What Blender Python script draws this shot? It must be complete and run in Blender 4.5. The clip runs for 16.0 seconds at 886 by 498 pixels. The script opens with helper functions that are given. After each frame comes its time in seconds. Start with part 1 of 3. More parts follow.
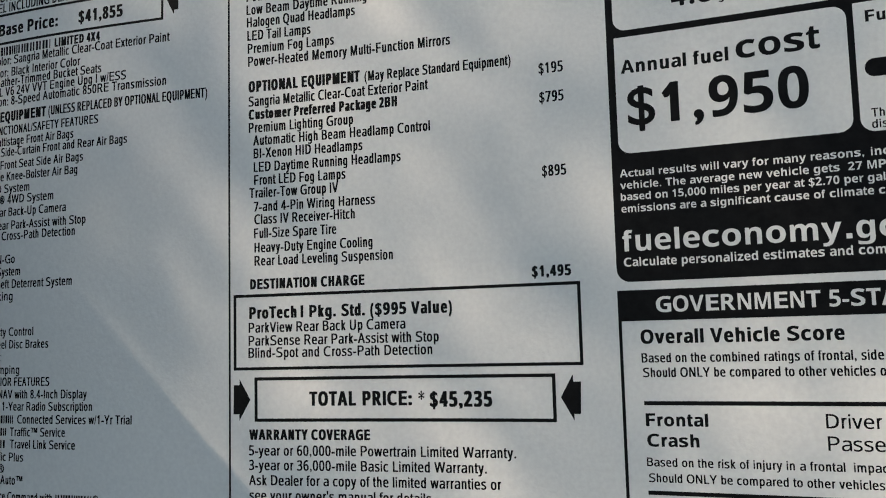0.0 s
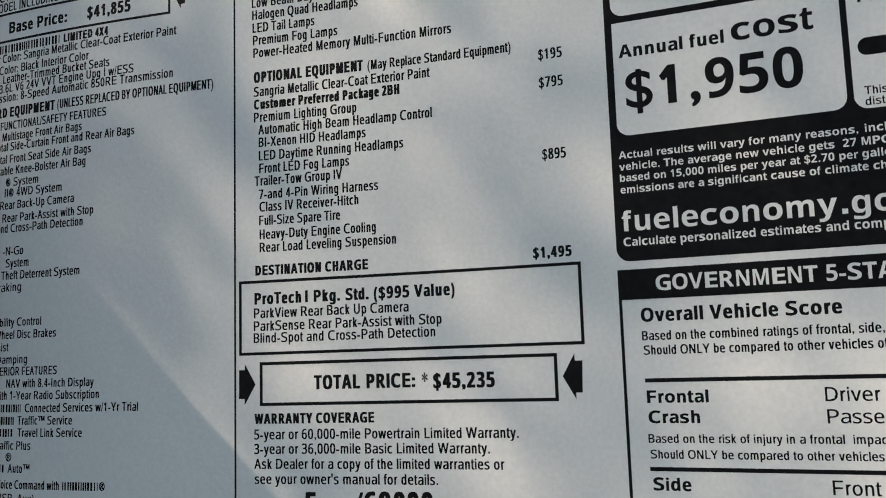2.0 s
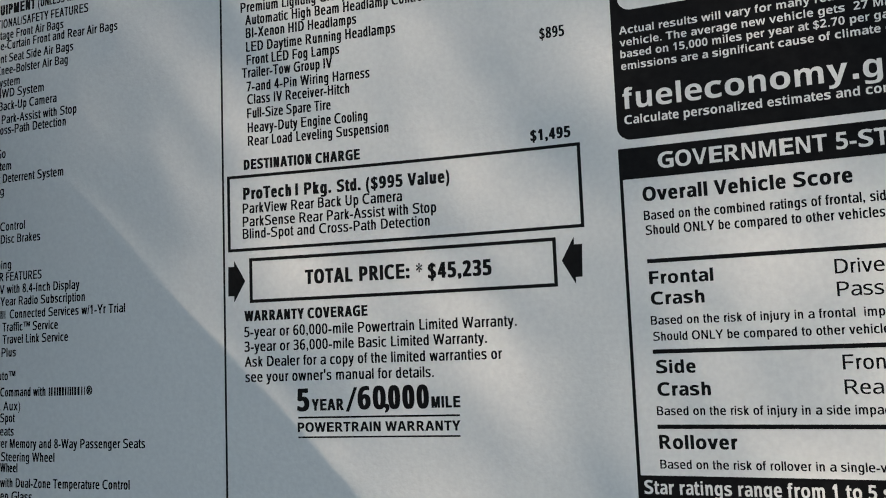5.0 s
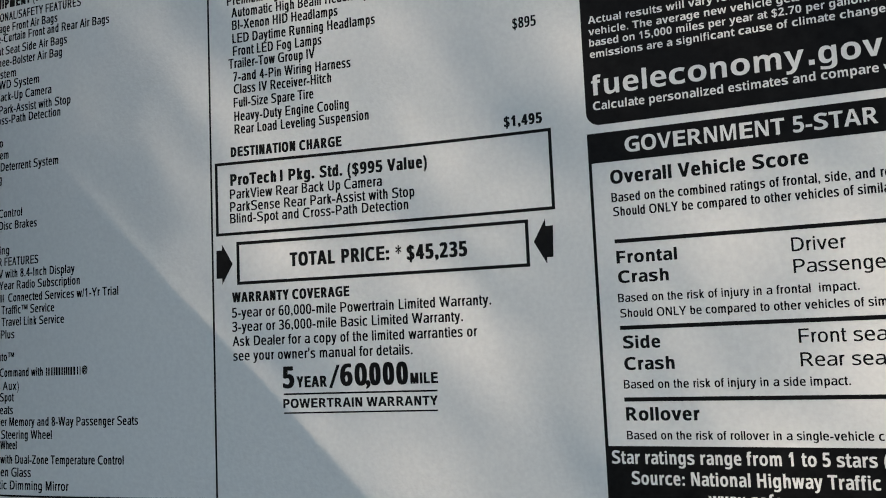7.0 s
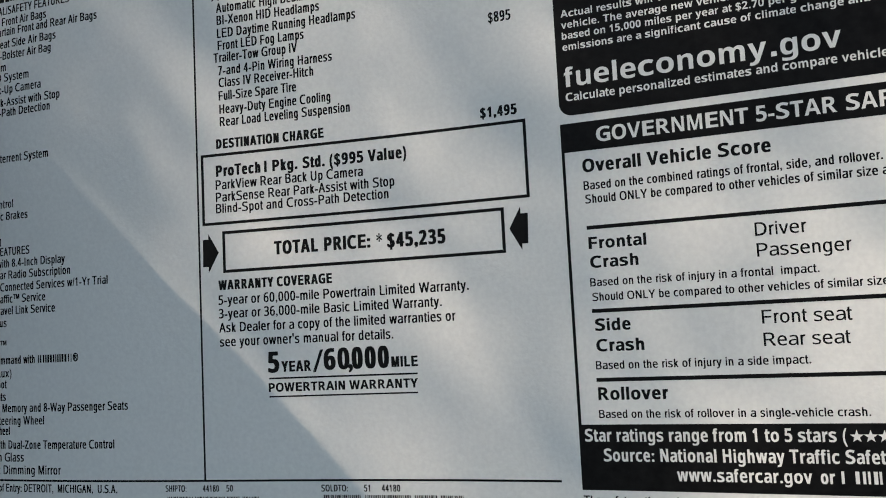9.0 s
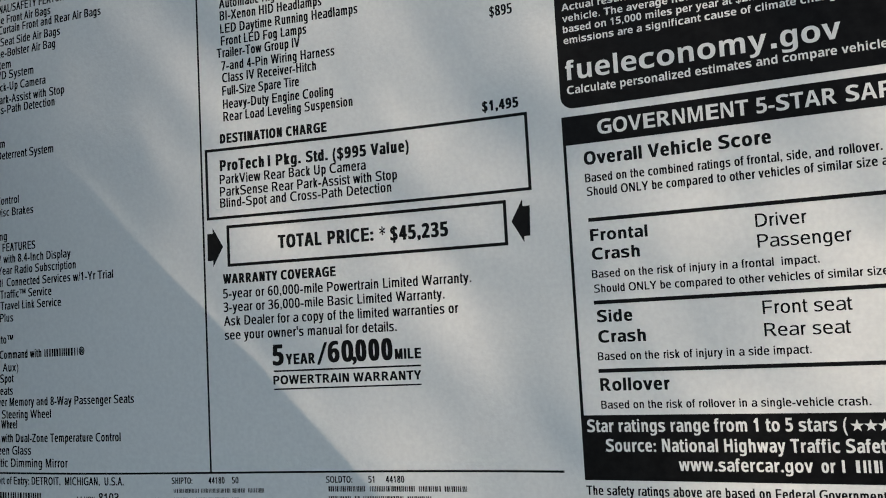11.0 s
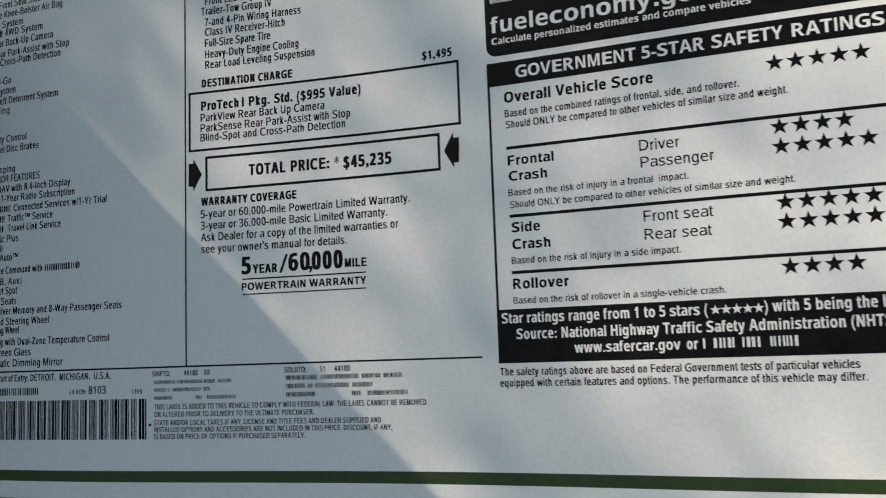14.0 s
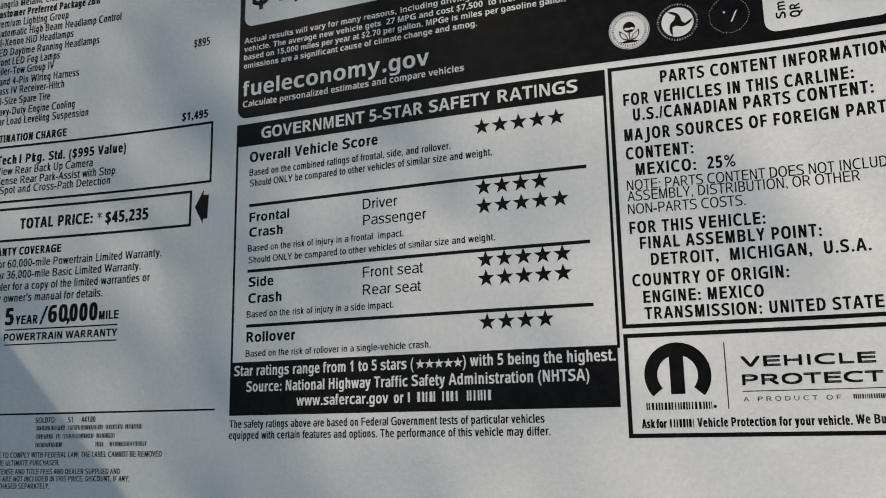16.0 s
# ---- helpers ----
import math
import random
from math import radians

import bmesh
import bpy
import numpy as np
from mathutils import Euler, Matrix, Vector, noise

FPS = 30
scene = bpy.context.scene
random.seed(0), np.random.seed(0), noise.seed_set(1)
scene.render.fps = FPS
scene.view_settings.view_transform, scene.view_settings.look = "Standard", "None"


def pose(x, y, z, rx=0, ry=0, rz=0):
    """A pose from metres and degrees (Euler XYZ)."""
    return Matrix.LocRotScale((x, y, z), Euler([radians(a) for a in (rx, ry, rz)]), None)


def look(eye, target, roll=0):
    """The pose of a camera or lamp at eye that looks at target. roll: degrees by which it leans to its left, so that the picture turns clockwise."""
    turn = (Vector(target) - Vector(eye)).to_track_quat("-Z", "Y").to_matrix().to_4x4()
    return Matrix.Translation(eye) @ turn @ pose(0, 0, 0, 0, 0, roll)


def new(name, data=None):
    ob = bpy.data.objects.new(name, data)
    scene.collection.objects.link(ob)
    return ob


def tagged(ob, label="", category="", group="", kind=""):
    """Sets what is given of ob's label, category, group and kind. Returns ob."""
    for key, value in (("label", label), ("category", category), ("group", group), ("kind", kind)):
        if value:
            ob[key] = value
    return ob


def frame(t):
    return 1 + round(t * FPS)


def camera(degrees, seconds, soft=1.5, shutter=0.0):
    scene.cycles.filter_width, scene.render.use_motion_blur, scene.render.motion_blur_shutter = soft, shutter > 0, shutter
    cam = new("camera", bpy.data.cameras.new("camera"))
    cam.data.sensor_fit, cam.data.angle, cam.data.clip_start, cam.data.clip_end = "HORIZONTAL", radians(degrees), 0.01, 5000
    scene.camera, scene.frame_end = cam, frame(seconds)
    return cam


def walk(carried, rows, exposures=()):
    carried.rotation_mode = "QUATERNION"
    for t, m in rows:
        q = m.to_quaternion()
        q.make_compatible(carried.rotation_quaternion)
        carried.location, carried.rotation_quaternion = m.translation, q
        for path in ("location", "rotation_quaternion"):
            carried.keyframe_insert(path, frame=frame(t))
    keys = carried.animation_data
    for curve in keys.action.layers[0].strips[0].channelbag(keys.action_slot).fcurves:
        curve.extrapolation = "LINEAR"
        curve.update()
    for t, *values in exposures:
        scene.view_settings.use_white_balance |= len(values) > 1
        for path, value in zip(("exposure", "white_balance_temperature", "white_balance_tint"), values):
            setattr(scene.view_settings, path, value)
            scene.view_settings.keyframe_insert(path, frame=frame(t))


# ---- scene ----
import functools
import itertools

# A price sticker on the side window of a parked car. The sticker's own axes: x to the right, z up, y into the car;
# PLACE puts them into the world, with the window leaning back as a car's side window does.
PLACE = pose(0, 0, 1.25, -15, 0, 0)
TURN3 = PLACE.to_3x3()
cam = camera(53.68, 16.0, soft=1.02, shutter=0.25)
ROWS = [
    (0.0, 0.03173, -0.21104, 0.06576, 95.539, 1.503, 20.106),
    (0.5, 0.02932, -0.21217, 0.06312, 97.011, 1.437, 19.590),
    (1.0, 0.03415, -0.20957, 0.06295, 96.772, 1.730, 21.020),
    (1.5, 0.03023, -0.21428, 0.05986, 96.965, 1.738, 19.716),
    (2.0, 0.03245, -0.21305, 0.05550, 97.000, 1.789, 20.365),
    (2.5, 0.03173, -0.20910, 0.05172, 96.797, 1.907, 20.718),
    (3.0, 0.03084, -0.20419, 0.04569, 96.397, 2.062, 20.152),
    (3.5, 0.03061, -0.20197, 0.04159, 96.291, 2.140, 20.428),
    (4.0, 0.02930, -0.20100, 0.03918, 95.884, 2.162, 20.840),
    (4.5, 0.02930, -0.20111, 0.03684, 95.875, 2.190, 20.724),
    (5.0, 0.02978, -0.20297, 0.03284, 95.791, 2.224, 20.530),
    (7.5, 0.04065, -0.20888, 0.02851, 95.252, 2.514, 20.972),
    (8.0, 0.04157, -0.20901, 0.02807, 95.105, 2.713, 20.519),
    (8.5, 0.04470, -0.21021, 0.02883, 94.852, 2.832, 20.818),
    (9.0, 0.04531, -0.21394, 0.02629, 94.967, 2.855, 20.551),
    (11.5, 0.04660, -0.21574, 0.02468, 94.710, 3.099, 20.824),
    (12.0, 0.05290, -0.21544, 0.01888, 95.056, 3.141, 20.387),
    (12.5, 0.04981, -0.21869, 0.01847, 94.995, 3.110, 20.399),
    (13.0, 0.05338, -0.22774, 0.01403, 94.858, 3.011, 20.493),
    (13.5, 0.05282, -0.23760, 0.00540, 95.355, 2.671, 20.224),
    (14.0, 0.07226, -0.24790, -0.00915, 96.246, 2.028, 20.027),
    (14.5, 0.09687, -0.25173, -0.01590, 97.233, 1.330, 20.188),
    (15.0, 0.12566, -0.24872, -0.01773, 99.746, 1.266, 20.316),
    (15.5, 0.14401, -0.23826, -0.02113, 101.159, 1.151, 20.333),
    (16.0, 0.14876, -0.22645, -0.01757, 101.060, 1.068, 19.972),
]
# the camera closes down a little as it turns to the bright side of the sheet
EXPOSURES = [(0, 0.02, 7150, -1), (2.5, 0.05, 7060, -1), (7.5, 0.05, 7000, -1), (12.5, 0.06, 6980, -2), (13.5, 0.05, 6800, -4), (14.3, -0.08, 6750, -3), (15.2, -0.26, 6600, -3), (15.6, -0.5, 6550, -3), (16, -0.49, 6550, -3)]
walk(cam, [(t, PLACE @ pose(x, y, z, rx, ry, rz)) for t, x, y, z, rx, ry, rz in ROWS], EXPOSURES)

# ---- light: a hazy sun that grazes the window from the upper left, and the open sky ----
GRAZE = radians(29)
SUN_WAY = TURN3 @ Vector((0.70 * math.cos(GRAZE), math.sin(GRAZE), -0.714 * math.cos(GRAZE)))
world = bpy.data.worlds.new("sky")
scene.world = world
world.use_nodes = True
wn = world.node_tree.nodes
sky = wn.new("ShaderNodeTexSky")
sky.sky_type = "NISHITA"
sky.sun_disc = False
sky.sun_elevation = math.asin(-SUN_WAY.z)
sky.sun_rotation = math.atan2(-SUN_WAY.x, -SUN_WAY.y)
world.node_tree.links.new(sky.outputs[0], wn["Background"].inputs[0])
sky.dust_density, sky.air_density = 1.5, 1.0
wn["Background"].inputs[1].default_value = 0.14
sun = new("sun", bpy.data.lights.new("sun", "SUN"))
sun.data.energy, sun.data.angle, sun.data.color = 5.0, radians(0.57), (1.0, 0.805, 0.72)
sun.matrix_world = look((0, 0, 6), Vector((0, 0, 6)) + SUN_WAY)


# ---- materials ----
def material(name, colour, rough=0.5, metal=0.0, specular=0.5):
    m = bpy.data.materials.new(name)
    m.use_nodes = True
    b = m.node_tree.nodes["Principled BSDF"]
    b.inputs["Base Color"].default_value = (*colour, 1)
    b.inputs["Roughness"].default_value = rough
    b.inputs["Metallic"].default_value = metal
    b.inputs["Specular IOR Level"].default_value = specular
    return m, m.node_tree, b


def noise_node(tree, scale, detail=3.0, rough=0.5):
    co = tree.nodes.new("ShaderNodeTexCoord")
    n = tree.nodes.new("ShaderNodeTexNoise")
    n.inputs["Scale"].default_value, n.inputs["Detail"].default_value, n.inputs["Roughness"].default_value = scale, detail, rough
    tree.links.new(co.outputs["Object"], n.inputs["Vector"])
    return n


def tint(tree, b, n, dark, light, low=0.3, high=0.7):
    r = tree.nodes.new("ShaderNodeValToRGB")
    r.color_ramp.elements[0].position, r.color_ramp.elements[1].position = low, high
    r.color_ramp.elements[0].color, r.color_ramp.elements[1].color = (*dark, 1), (*light, 1)
    tree.links.new(n.outputs["Fac"], r.inputs["Fac"])
    tree.links.new(r.outputs["Color"], b.inputs["Base Color"])


def relief(tree, b, layers):
    """Bump from several noises: (scale, depth in metres, detail)."""
    last = None
    for scale, depth, detail in layers:
        n = noise_node(tree, scale, detail)
        u = tree.nodes.new("ShaderNodeBump")
        u.inputs["Strength"].default_value, u.inputs["Distance"].default_value = 1.0, depth
        tree.links.new(n.outputs["Fac"], u.inputs["Height"])
        if last:
            tree.links.new(last.outputs["Normal"], u.inputs["Normal"])
        last = u
    tree.links.new(last.outputs["Normal"], b.inputs["Normal"])


PAPER, tree, b = material("paper", (0.8, 0.8, 0.79), 0.6, 0, 0.35)
tint(tree, b, noise_node(tree, 900, 3), (0.765, 0.765, 0.76), (0.83, 0.83, 0.82))
relief(tree, b, [(1500, 0.00008, 2), (520, 0.00016, 3), (120, 0.00017, 2), (28, 0.0007, 1)])
INK, tree, b = material("black_ink", (0.005, 0.005, 0.0055), 0.5, 0, 0.10)
tint(tree, b, noise_node(tree, 260, 5, 0.7), (0.0025, 0.0025, 0.0028), (0.010, 0.010, 0.0105), 0.35, 0.75)
relief(tree, b, [(1500, 0.00003, 2), (420, 0.00004, 2)])
GREEN, tree, b = material("green_ink", (0.05, 0.09, 0.025), 0.5, 0, 0.35)
tint(tree, b, noise_node(tree, 300, 4), (0.020, 0.042, 0.008), (0.030, 0.054, 0.013))
relief(tree, b, [(1500, 0.00003, 2)])
RUBBER, tree, b = material("black_rubber", (0.008, 0.008, 0.008), 0.8, 0, 0.15)
tint(tree, b, noise_node(tree, 300, 4), (0.005, 0.005, 0.005), (0.012, 0.012, 0.012))
relief(tree, b, [(900, 0.00005, 3)])
PAINT, tree, b = material("dark_red_paint", (0.09, 0.006, 0.012), 0.3, 0.4)
b.inputs["Coat Weight"].default_value = 1.0
tint(tree, b, noise_node(tree, 2500, 2), (0.07, 0.004, 0.009), (0.11, 0.008, 0.015))
TRIM, tree, b = material("cabin_trim", (0.03, 0.03, 0.032), 0.8)
tint(tree, b, noise_node(tree, 120, 4), (0.022, 0.022, 0.024), (0.04, 0.04, 0.042))
GLASS, tree, b = material("tinted_glass", (0.12, 0.13, 0.13), 0.0)
b.inputs["Transmission Weight"].default_value = 1.0
b.inputs["IOR"].default_value = 1.5
ASPHALT, tree, b = material("asphalt", (0.05, 0.05, 0.052), 0.85)
tint(tree, b, noise_node(tree, 40, 6, 0.7), (0.03, 0.03, 0.032), (0.075, 0.075, 0.075))
relief(tree, b, [(180, 0.004, 4)])
BARK, tree, b = material("bark", (0.12, 0.09, 0.07), 0.9)
tint(tree, b, noise_node(tree, 30, 5), (0.07, 0.05, 0.04), (0.17, 0.13, 0.10))
LEAF, tree, b = material("leaf", (0.06, 0.10, 0.03), 0.6)
tint(tree, b, noise_node(tree, 9, 3), (0.04, 0.075, 0.02), (0.09, 0.13, 0.04))


# ---- shapes ----
def bow(x):
    """How far the sticker's surface stands back (in metres) at x: the sheet is bent about the upright axis."""
    u = max(-1.9, min(1.75, x * 10))
    y = u * u * (-6.493 + u * (3.618 + u * (2.861 + u * (-0.773 + u * -0.412))))
    return y * 0.001


def link(name, verts, faces, mat, parent=None, label=""):
    me = bpy.data.meshes.new(name)
    me.from_pydata(verts, [], faces)
    me.materials.append(mat)
    ob = new(name, me)
    if parent:
        ob.parent = parent
    return tagged(ob, label)


def part(name, bm, mat, parent, label=""):
    me = bpy.data.meshes.new(name)
    bm.to_mesh(me)
    bm.free()
    me.materials.append(mat)
    ob = new(name, me)
    ob.parent = parent
    return tagged(ob, label)


def on_sheet(x, z, lift):
    """Millimetres on the sticker to metres; lift: hundredths of a millimetre in front of the paper."""
    return (x / 1000, bow(x / 1000) - lift * 1e-5, z / 1000)


def steps(x0, x1, pitch=4.0):
    n = max(1, math.ceil((x1 - x0) / pitch))
    return [x0 + (x1 - x0) * i / n for i in range(n + 1)]


def strip(verts, faces, columns, lift):
    """A flat print from columns of (x, bottom, top)."""
    base = len(verts)
    for x, low, high in columns:
        verts += [on_sheet(x, low, lift), on_sheet(x, high, lift)]
    for i in range(len(columns) - 1):
        a = base + 2 * i
        faces.append((a, a + 2, a + 3, a + 1))


def block(parent, name, x0, z0, x1, z1, mat=None, lift=3, label=""):
    verts, faces = [], []
    strip(verts, faces, [(x, z0, z1) for x in steps(x0, x1)], lift)
    return link(name, verts, faces, mat or INK, parent, label)


def round_block(parent, name, x0, z0, x1, z1, radii, mat, lift=3, label=""):
    """A block with rounded corners; radii: bottom left, bottom right, top left, top right."""
    bl, br, tl, tr = radii
    xs = set(steps(x0, x1))
    for r in (bl, tl):
        xs |= {x0 + r * (1 - math.cos(math.pi / 2 * i / 8)) for i in range(9)} if r else set()
    for r in (br, tr):
        xs |= {x1 - r * (1 - math.cos(math.pi / 2 * i / 8)) for i in range(9)} if r else set()

    def cut(x, left, right):
        d = 0.0
        if left and x < x0 + left:
            d = left - math.sqrt(max(0, left * left - (x0 + left - x) ** 2))
        if right and x > x1 - right:
            d = right - math.sqrt(max(0, right * right - (x - x1 + right) ** 2))
        return d
    verts, faces = [], []
    strip(verts, faces, [(x, z0 + cut(x, bl, br), z1 - cut(x, tl, tr)) for x in sorted(xs)], lift)
    return link(name, verts, faces, mat, parent, label)


def outline(parent, name, x0, z0, x1, z1, wide, lift=3, label="", sides="lrtb", wide_z=None):
    """A printed frame, its outer edges given."""
    wz = wide_z or wide
    verts, faces = [], []
    if "b" in sides:
        strip(verts, faces, [(x, z0, z0 + wz) for x in steps(x0, x1)], lift)
    if "t" in sides:
        strip(verts, faces, [(x, z1 - wz, z1) for x in steps(x0, x1)], lift)
    if "l" in sides:
        strip(verts, faces, [(x0, z0 + wz, z1 - wz), (x0 + wide, z0 + wz, z1 - wz)], lift)
    if "r" in sides:
        strip(verts, faces, [(x1 - wide, z0 + wz, z1 - wz), (x1, z0 + wz, z1 - wz)], lift)
    return link(name, verts, faces, INK, parent, label)


def shape(parent, name, points, mat, lift=3, label=""):
    """A small flat print with the given outline, fanned from its middle."""
    cx = sum(p[0] for p in points) / len(points)
    cz = sum(p[1] for p in points) / len(points)
    verts = [on_sheet(cx, cz, lift)] + [on_sheet(x, z, lift) for x, z in points]
    n = len(points)
    return link(name, verts, [(0, 1 + i, 1 + (i + 1) % n) for i in range(n)], mat, parent, label)


@functools.lru_cache(None)
def glyphs(text, fine=2):
    """The flat mesh of a text in the built-in font at size 1."""
    cu = bpy.data.curves.new("text", "FONT")
    cu.body, cu.size, cu.resolution_u, cu.fill_mode = text, 1.0, fine, "FRONT"
    ob = bpy.data.objects.new("text", cu)
    me = bpy.data.meshes.new_from_object(ob)
    bpy.data.objects.remove(ob)
    bpy.data.curves.remove(cu)
    co = np.empty(len(me.vertices) * 3)
    me.vertices.foreach_get("co", co)
    faces = [tuple(p.vertices) for p in me.polygons]
    bpy.data.meshes.remove(me)
    return co.reshape(-1, 3), faces


# The built-in font has a second set of plain sans letters, light and bold, nearer to the print than its first one.
SETS = {False: (0x1D5A0, 0x1D5BA, 0x1D7E2), True: (0x1D5D4, 0x1D5EE, 0x1D7EC)}
SECOND = len(glyphs(chr(SETS[False][0] + 7))[0]) == 12
STEM = {False: 0.090, True: 0.153}


def sans(ch, bold):
    """The letter of the second set, or nothing where it has none. Its capital I has serifs: a small l, cut to the capitals' height, takes its place."""
    if SECOND:
        ch = "l" if ch == "I" else ch
        for low, high, first in zip("Aa0", "Zz9", SETS[bold]):
            if low <= ch <= high:
                return chr(first + ord(ch) - ord(low))
    return ""


# The print's widths, in thousandths of the type size: a neutral grotesque, light and bold.
WIDTHS = {
    False: {222: "ijl'", 278: " ft.,:/I", 333: "r()-", 389: "*", 500: "cksvxyzJ", 556: "abdeghnopqu$L0123456789", 611: "FTZ", 667: "ABEKPSVXY&", 722: "CDHNRUw", 737: "\u00ae", 778: "GOQ", 833: "mM", 889: "%", 944: "W", 1000: "\u2122"},
    True: {278: " ijl.,/I'", 333: "ft():-", 389: "r*", 500: "z", 556: "aceksvxyJ$0123456789", 611: "bdghnopquFLTZ", 667: "EPSVXY", 722: "ABCDHKNRU&", 737: "\u00ae", 778: "GOQw", 833: "M", 889: "m%", 944: "W", 1000: "\u2122"},
}
PITCH = {bold: {ch: w / 1000 for w, chars in table.items() for ch in chars} for bold, table in WIDTHS.items()}
# white beside the strokes: next to an upright stem, a round, an open side, a slant
LEFT = {ch: gap for gap, chars in ((0.076, "BDEFHIKLMNPRUbhiklmnpru"), (0.040, "CGOQSacdegoqs023456789$"), (0.026, "JZz-*"), (0.085, "1"), (0.013, "ATVWXYftvwxyj/")) for ch in chars}
RIGHT = {ch: gap for gap, chars in ((0.076, "HIMNUJdghijlmnqu"), (0.040, "BDGOQSbceops02356789$%"), (0.034, "CEFLPRZazk4*-"), (0.013, "AKTVWXYftvwxyr/"), (0.185, "1")) for ch in chars}
SINGLE = "iIl.,:'!|"
NARROW = "ijltfrI()-"  # letters that keep more of their width in condensed print


def line(text, bold, stem, wide, track, fine):
    """The mesh of a line set at the print's pitch, wide times as broad, with strokes of the given thickness; for each vertex how far
    it is to be spread sideways and up, the ends of the ink, and whether strokes need filling between the spread edges."""
    cos, faces, out, up, pen, count, ends, hollow = [], [], [], [], 0.0, 0, [], False
    for ch in text:
        pitch = PITCH[bold].get(ch, 0.556)
        if wide < 1 and ch in NARROW:
            pitch *= 0.3 / wide + 0.7
        if ch != " ":
            body = sans(ch, bold) or ch
            own = STEM[bold and body != ch]
            co, polys = glyphs(body, fine)
            co = co.copy()
            x, y = co[:, 0], co[:, 1]
            low, high = x.min(), x.max()
            if ch in SINGLE:
                target = stem * (1.12 if ch in ".,:" else 1.0)
                near = pen + pitch * wide / 2 - target / 2
                spare = max(0.0, target - (high - low)) / 2
                k = (target - 2 * spare) / (high - low)
            else:
                near = pen + LEFT.get(ch, 0.05) * wide
                target = (pitch - LEFT.get(ch, 0.05) - RIGHT.get(ch, 0.05)) * wide
                pen_wide = stem * (0.72 if ch in "()/*$%" else 1.0)
                k = max(0.5, (target - pen_wide) / max(0.02, high - low - own))
                spare = max(0.0, (pen_wide - k * own) / 2)
                if ch in "j()":
                    near += (target - (high - low) * k - 2 * spare) / 2
                    target = (high - low) * k + 2 * spare
                elif spare == 0.0:
                    k = target / (high - low)
            hollow = hollow or spare > 0.42 * k * own
            co[:, 0] = near + spare + (x - low) * k
            if ch == "I":
                co[:, 1] = y * CAP / y.max()
            elif ch.islower():
                tops = {"t": 0.93 * CAP}.get(ch, CAP)
                top = max(LOW + 0.01, y.max())
                rising = np.where(y > LOW, TALL + (y - LOW) * (tops - TALL) / (top - LOW), y * TALL / LOW) if ch in "bdfhijklt" else y * TALL / LOW
                co[:, 1] = np.where(y < 0, y * DROP, rising)
            elif not ch.isalnum() and ch not in "\u00ae\u2122":
                co[:, 1] = y * CAP / 0.69
            cos.append(co)
            out.append(np.full(len(co), spare))
            up.append(np.full(len(co), max(0.0, (0.15 if ch in "$%*" else 0.36) * (stem - own))))
            faces += [tuple(count + i for i in f) for f in polys]
            count += len(co)
            ends += [near, near + target]
        pen += pitch * wide + track
    return np.concatenate(cos), faces, np.concatenate(out), np.concatenate(up), ends[0], ends[-1], hollow


HIGH = chr(SETS[False][0] + 7) if SECOND else "H"
CAP = float(glyphs(HIGH)[0][:, 1].max())
LOW = float(glyphs(sans("x", False) or "x")[0][:, 1].max())
DROP = min(1.0, 0.29 * CAP / -float(glyphs(sans("p", False) or "p")[0][:, 1].min()))
TALL = 0.735 * CAP  # the print's small letters are tall for their capitals


def words(parent, text, x0, x1, z, cap, weight=(False, 0.14), mat=None, lift=3, lead="", upright=False, track=0.0, label=""):
    """A printed line from x0 to x1 on the baseline z, capitals cap high; weight: bold letters or not, and the strokes' thickness for
    capitals of height 1; lead: words before it that run out to the left; track: letters set apart."""
    bold = weight[0] and SECOND
    stem = weight[1] * CAP
    fine = 6 if cap > 4.5 else 2
    size = cap / CAP
    wide = 1.0
    for _ in range(3):
        first, last = line(text, bold, stem, wide, track, fine)[4:6]
        wide *= ((x1 - x0) / size - track * len(text)) / (last - first - track * len(text))
    co, faces, out, up, first, last, hollow = line(lead + text, bold, stem, wide, track, fine)
    if out.max() < 0.002 and up.max() < 0.002:
        spread = [(0, 0)]
    elif cap > 4.5:
        spread = [(math.cos(a), math.sin(a)) for a in np.arange(12) * math.pi / 6] + [(0, 0)]
    elif up.max() < 0.004:
        spread = [(-1, 0), (1, 0)]
    else:
        spread = [(-1, -1), (1, -1), (-1, 1), (1, 1)]
    if hollow and cap <= 4.5:
        spread += [(0, dy) for dy in sorted({dy for _, dy in spread})]
    verts, polys = [], []
    for k, (dx, dy) in enumerate(spread):
        px = x1 - (last - co[:, 0] - dx * out) * size
        pz = z + (co[:, 1] * (1 - 2 * up / CAP) + up + dy * up) * size
        if upright:
            px, pz = x0 - (pz - z), z + (px - x0)
        base = len(verts)
        verts += list(map(on_sheet, px.tolist(), pz.tolist(), itertools.repeat(lift + 0.25 * k)))
        polys += [tuple([base + i for i in f]) for f in faces]
    return link("text_line", verts, polys, mat or INK, parent, label)


def bar(parent, x0, x1, z, cap, mat=None, lift=3, name="name_bar"):
    """Plain upright bars, uneven in width and spacing, in place of a name, an address or a number, as dense as its print."""
    rnd = random.Random(round(x0 * 7 + z * 13))
    verts, faces, x = [], [], x0
    while x < x1 - 0.1 * cap:
        wide = min(rnd.choice((0.18, 0.22, 0.30)) * cap, x1 - x)
        strip(verts, faces, [(x, z, z + cap), (x + wide, z, z + cap)], lift)
        x += wide + rnd.choice((0.12, 0.16, 0.24)) * cap
    return link(name, verts, faces, mat or INK, parent)


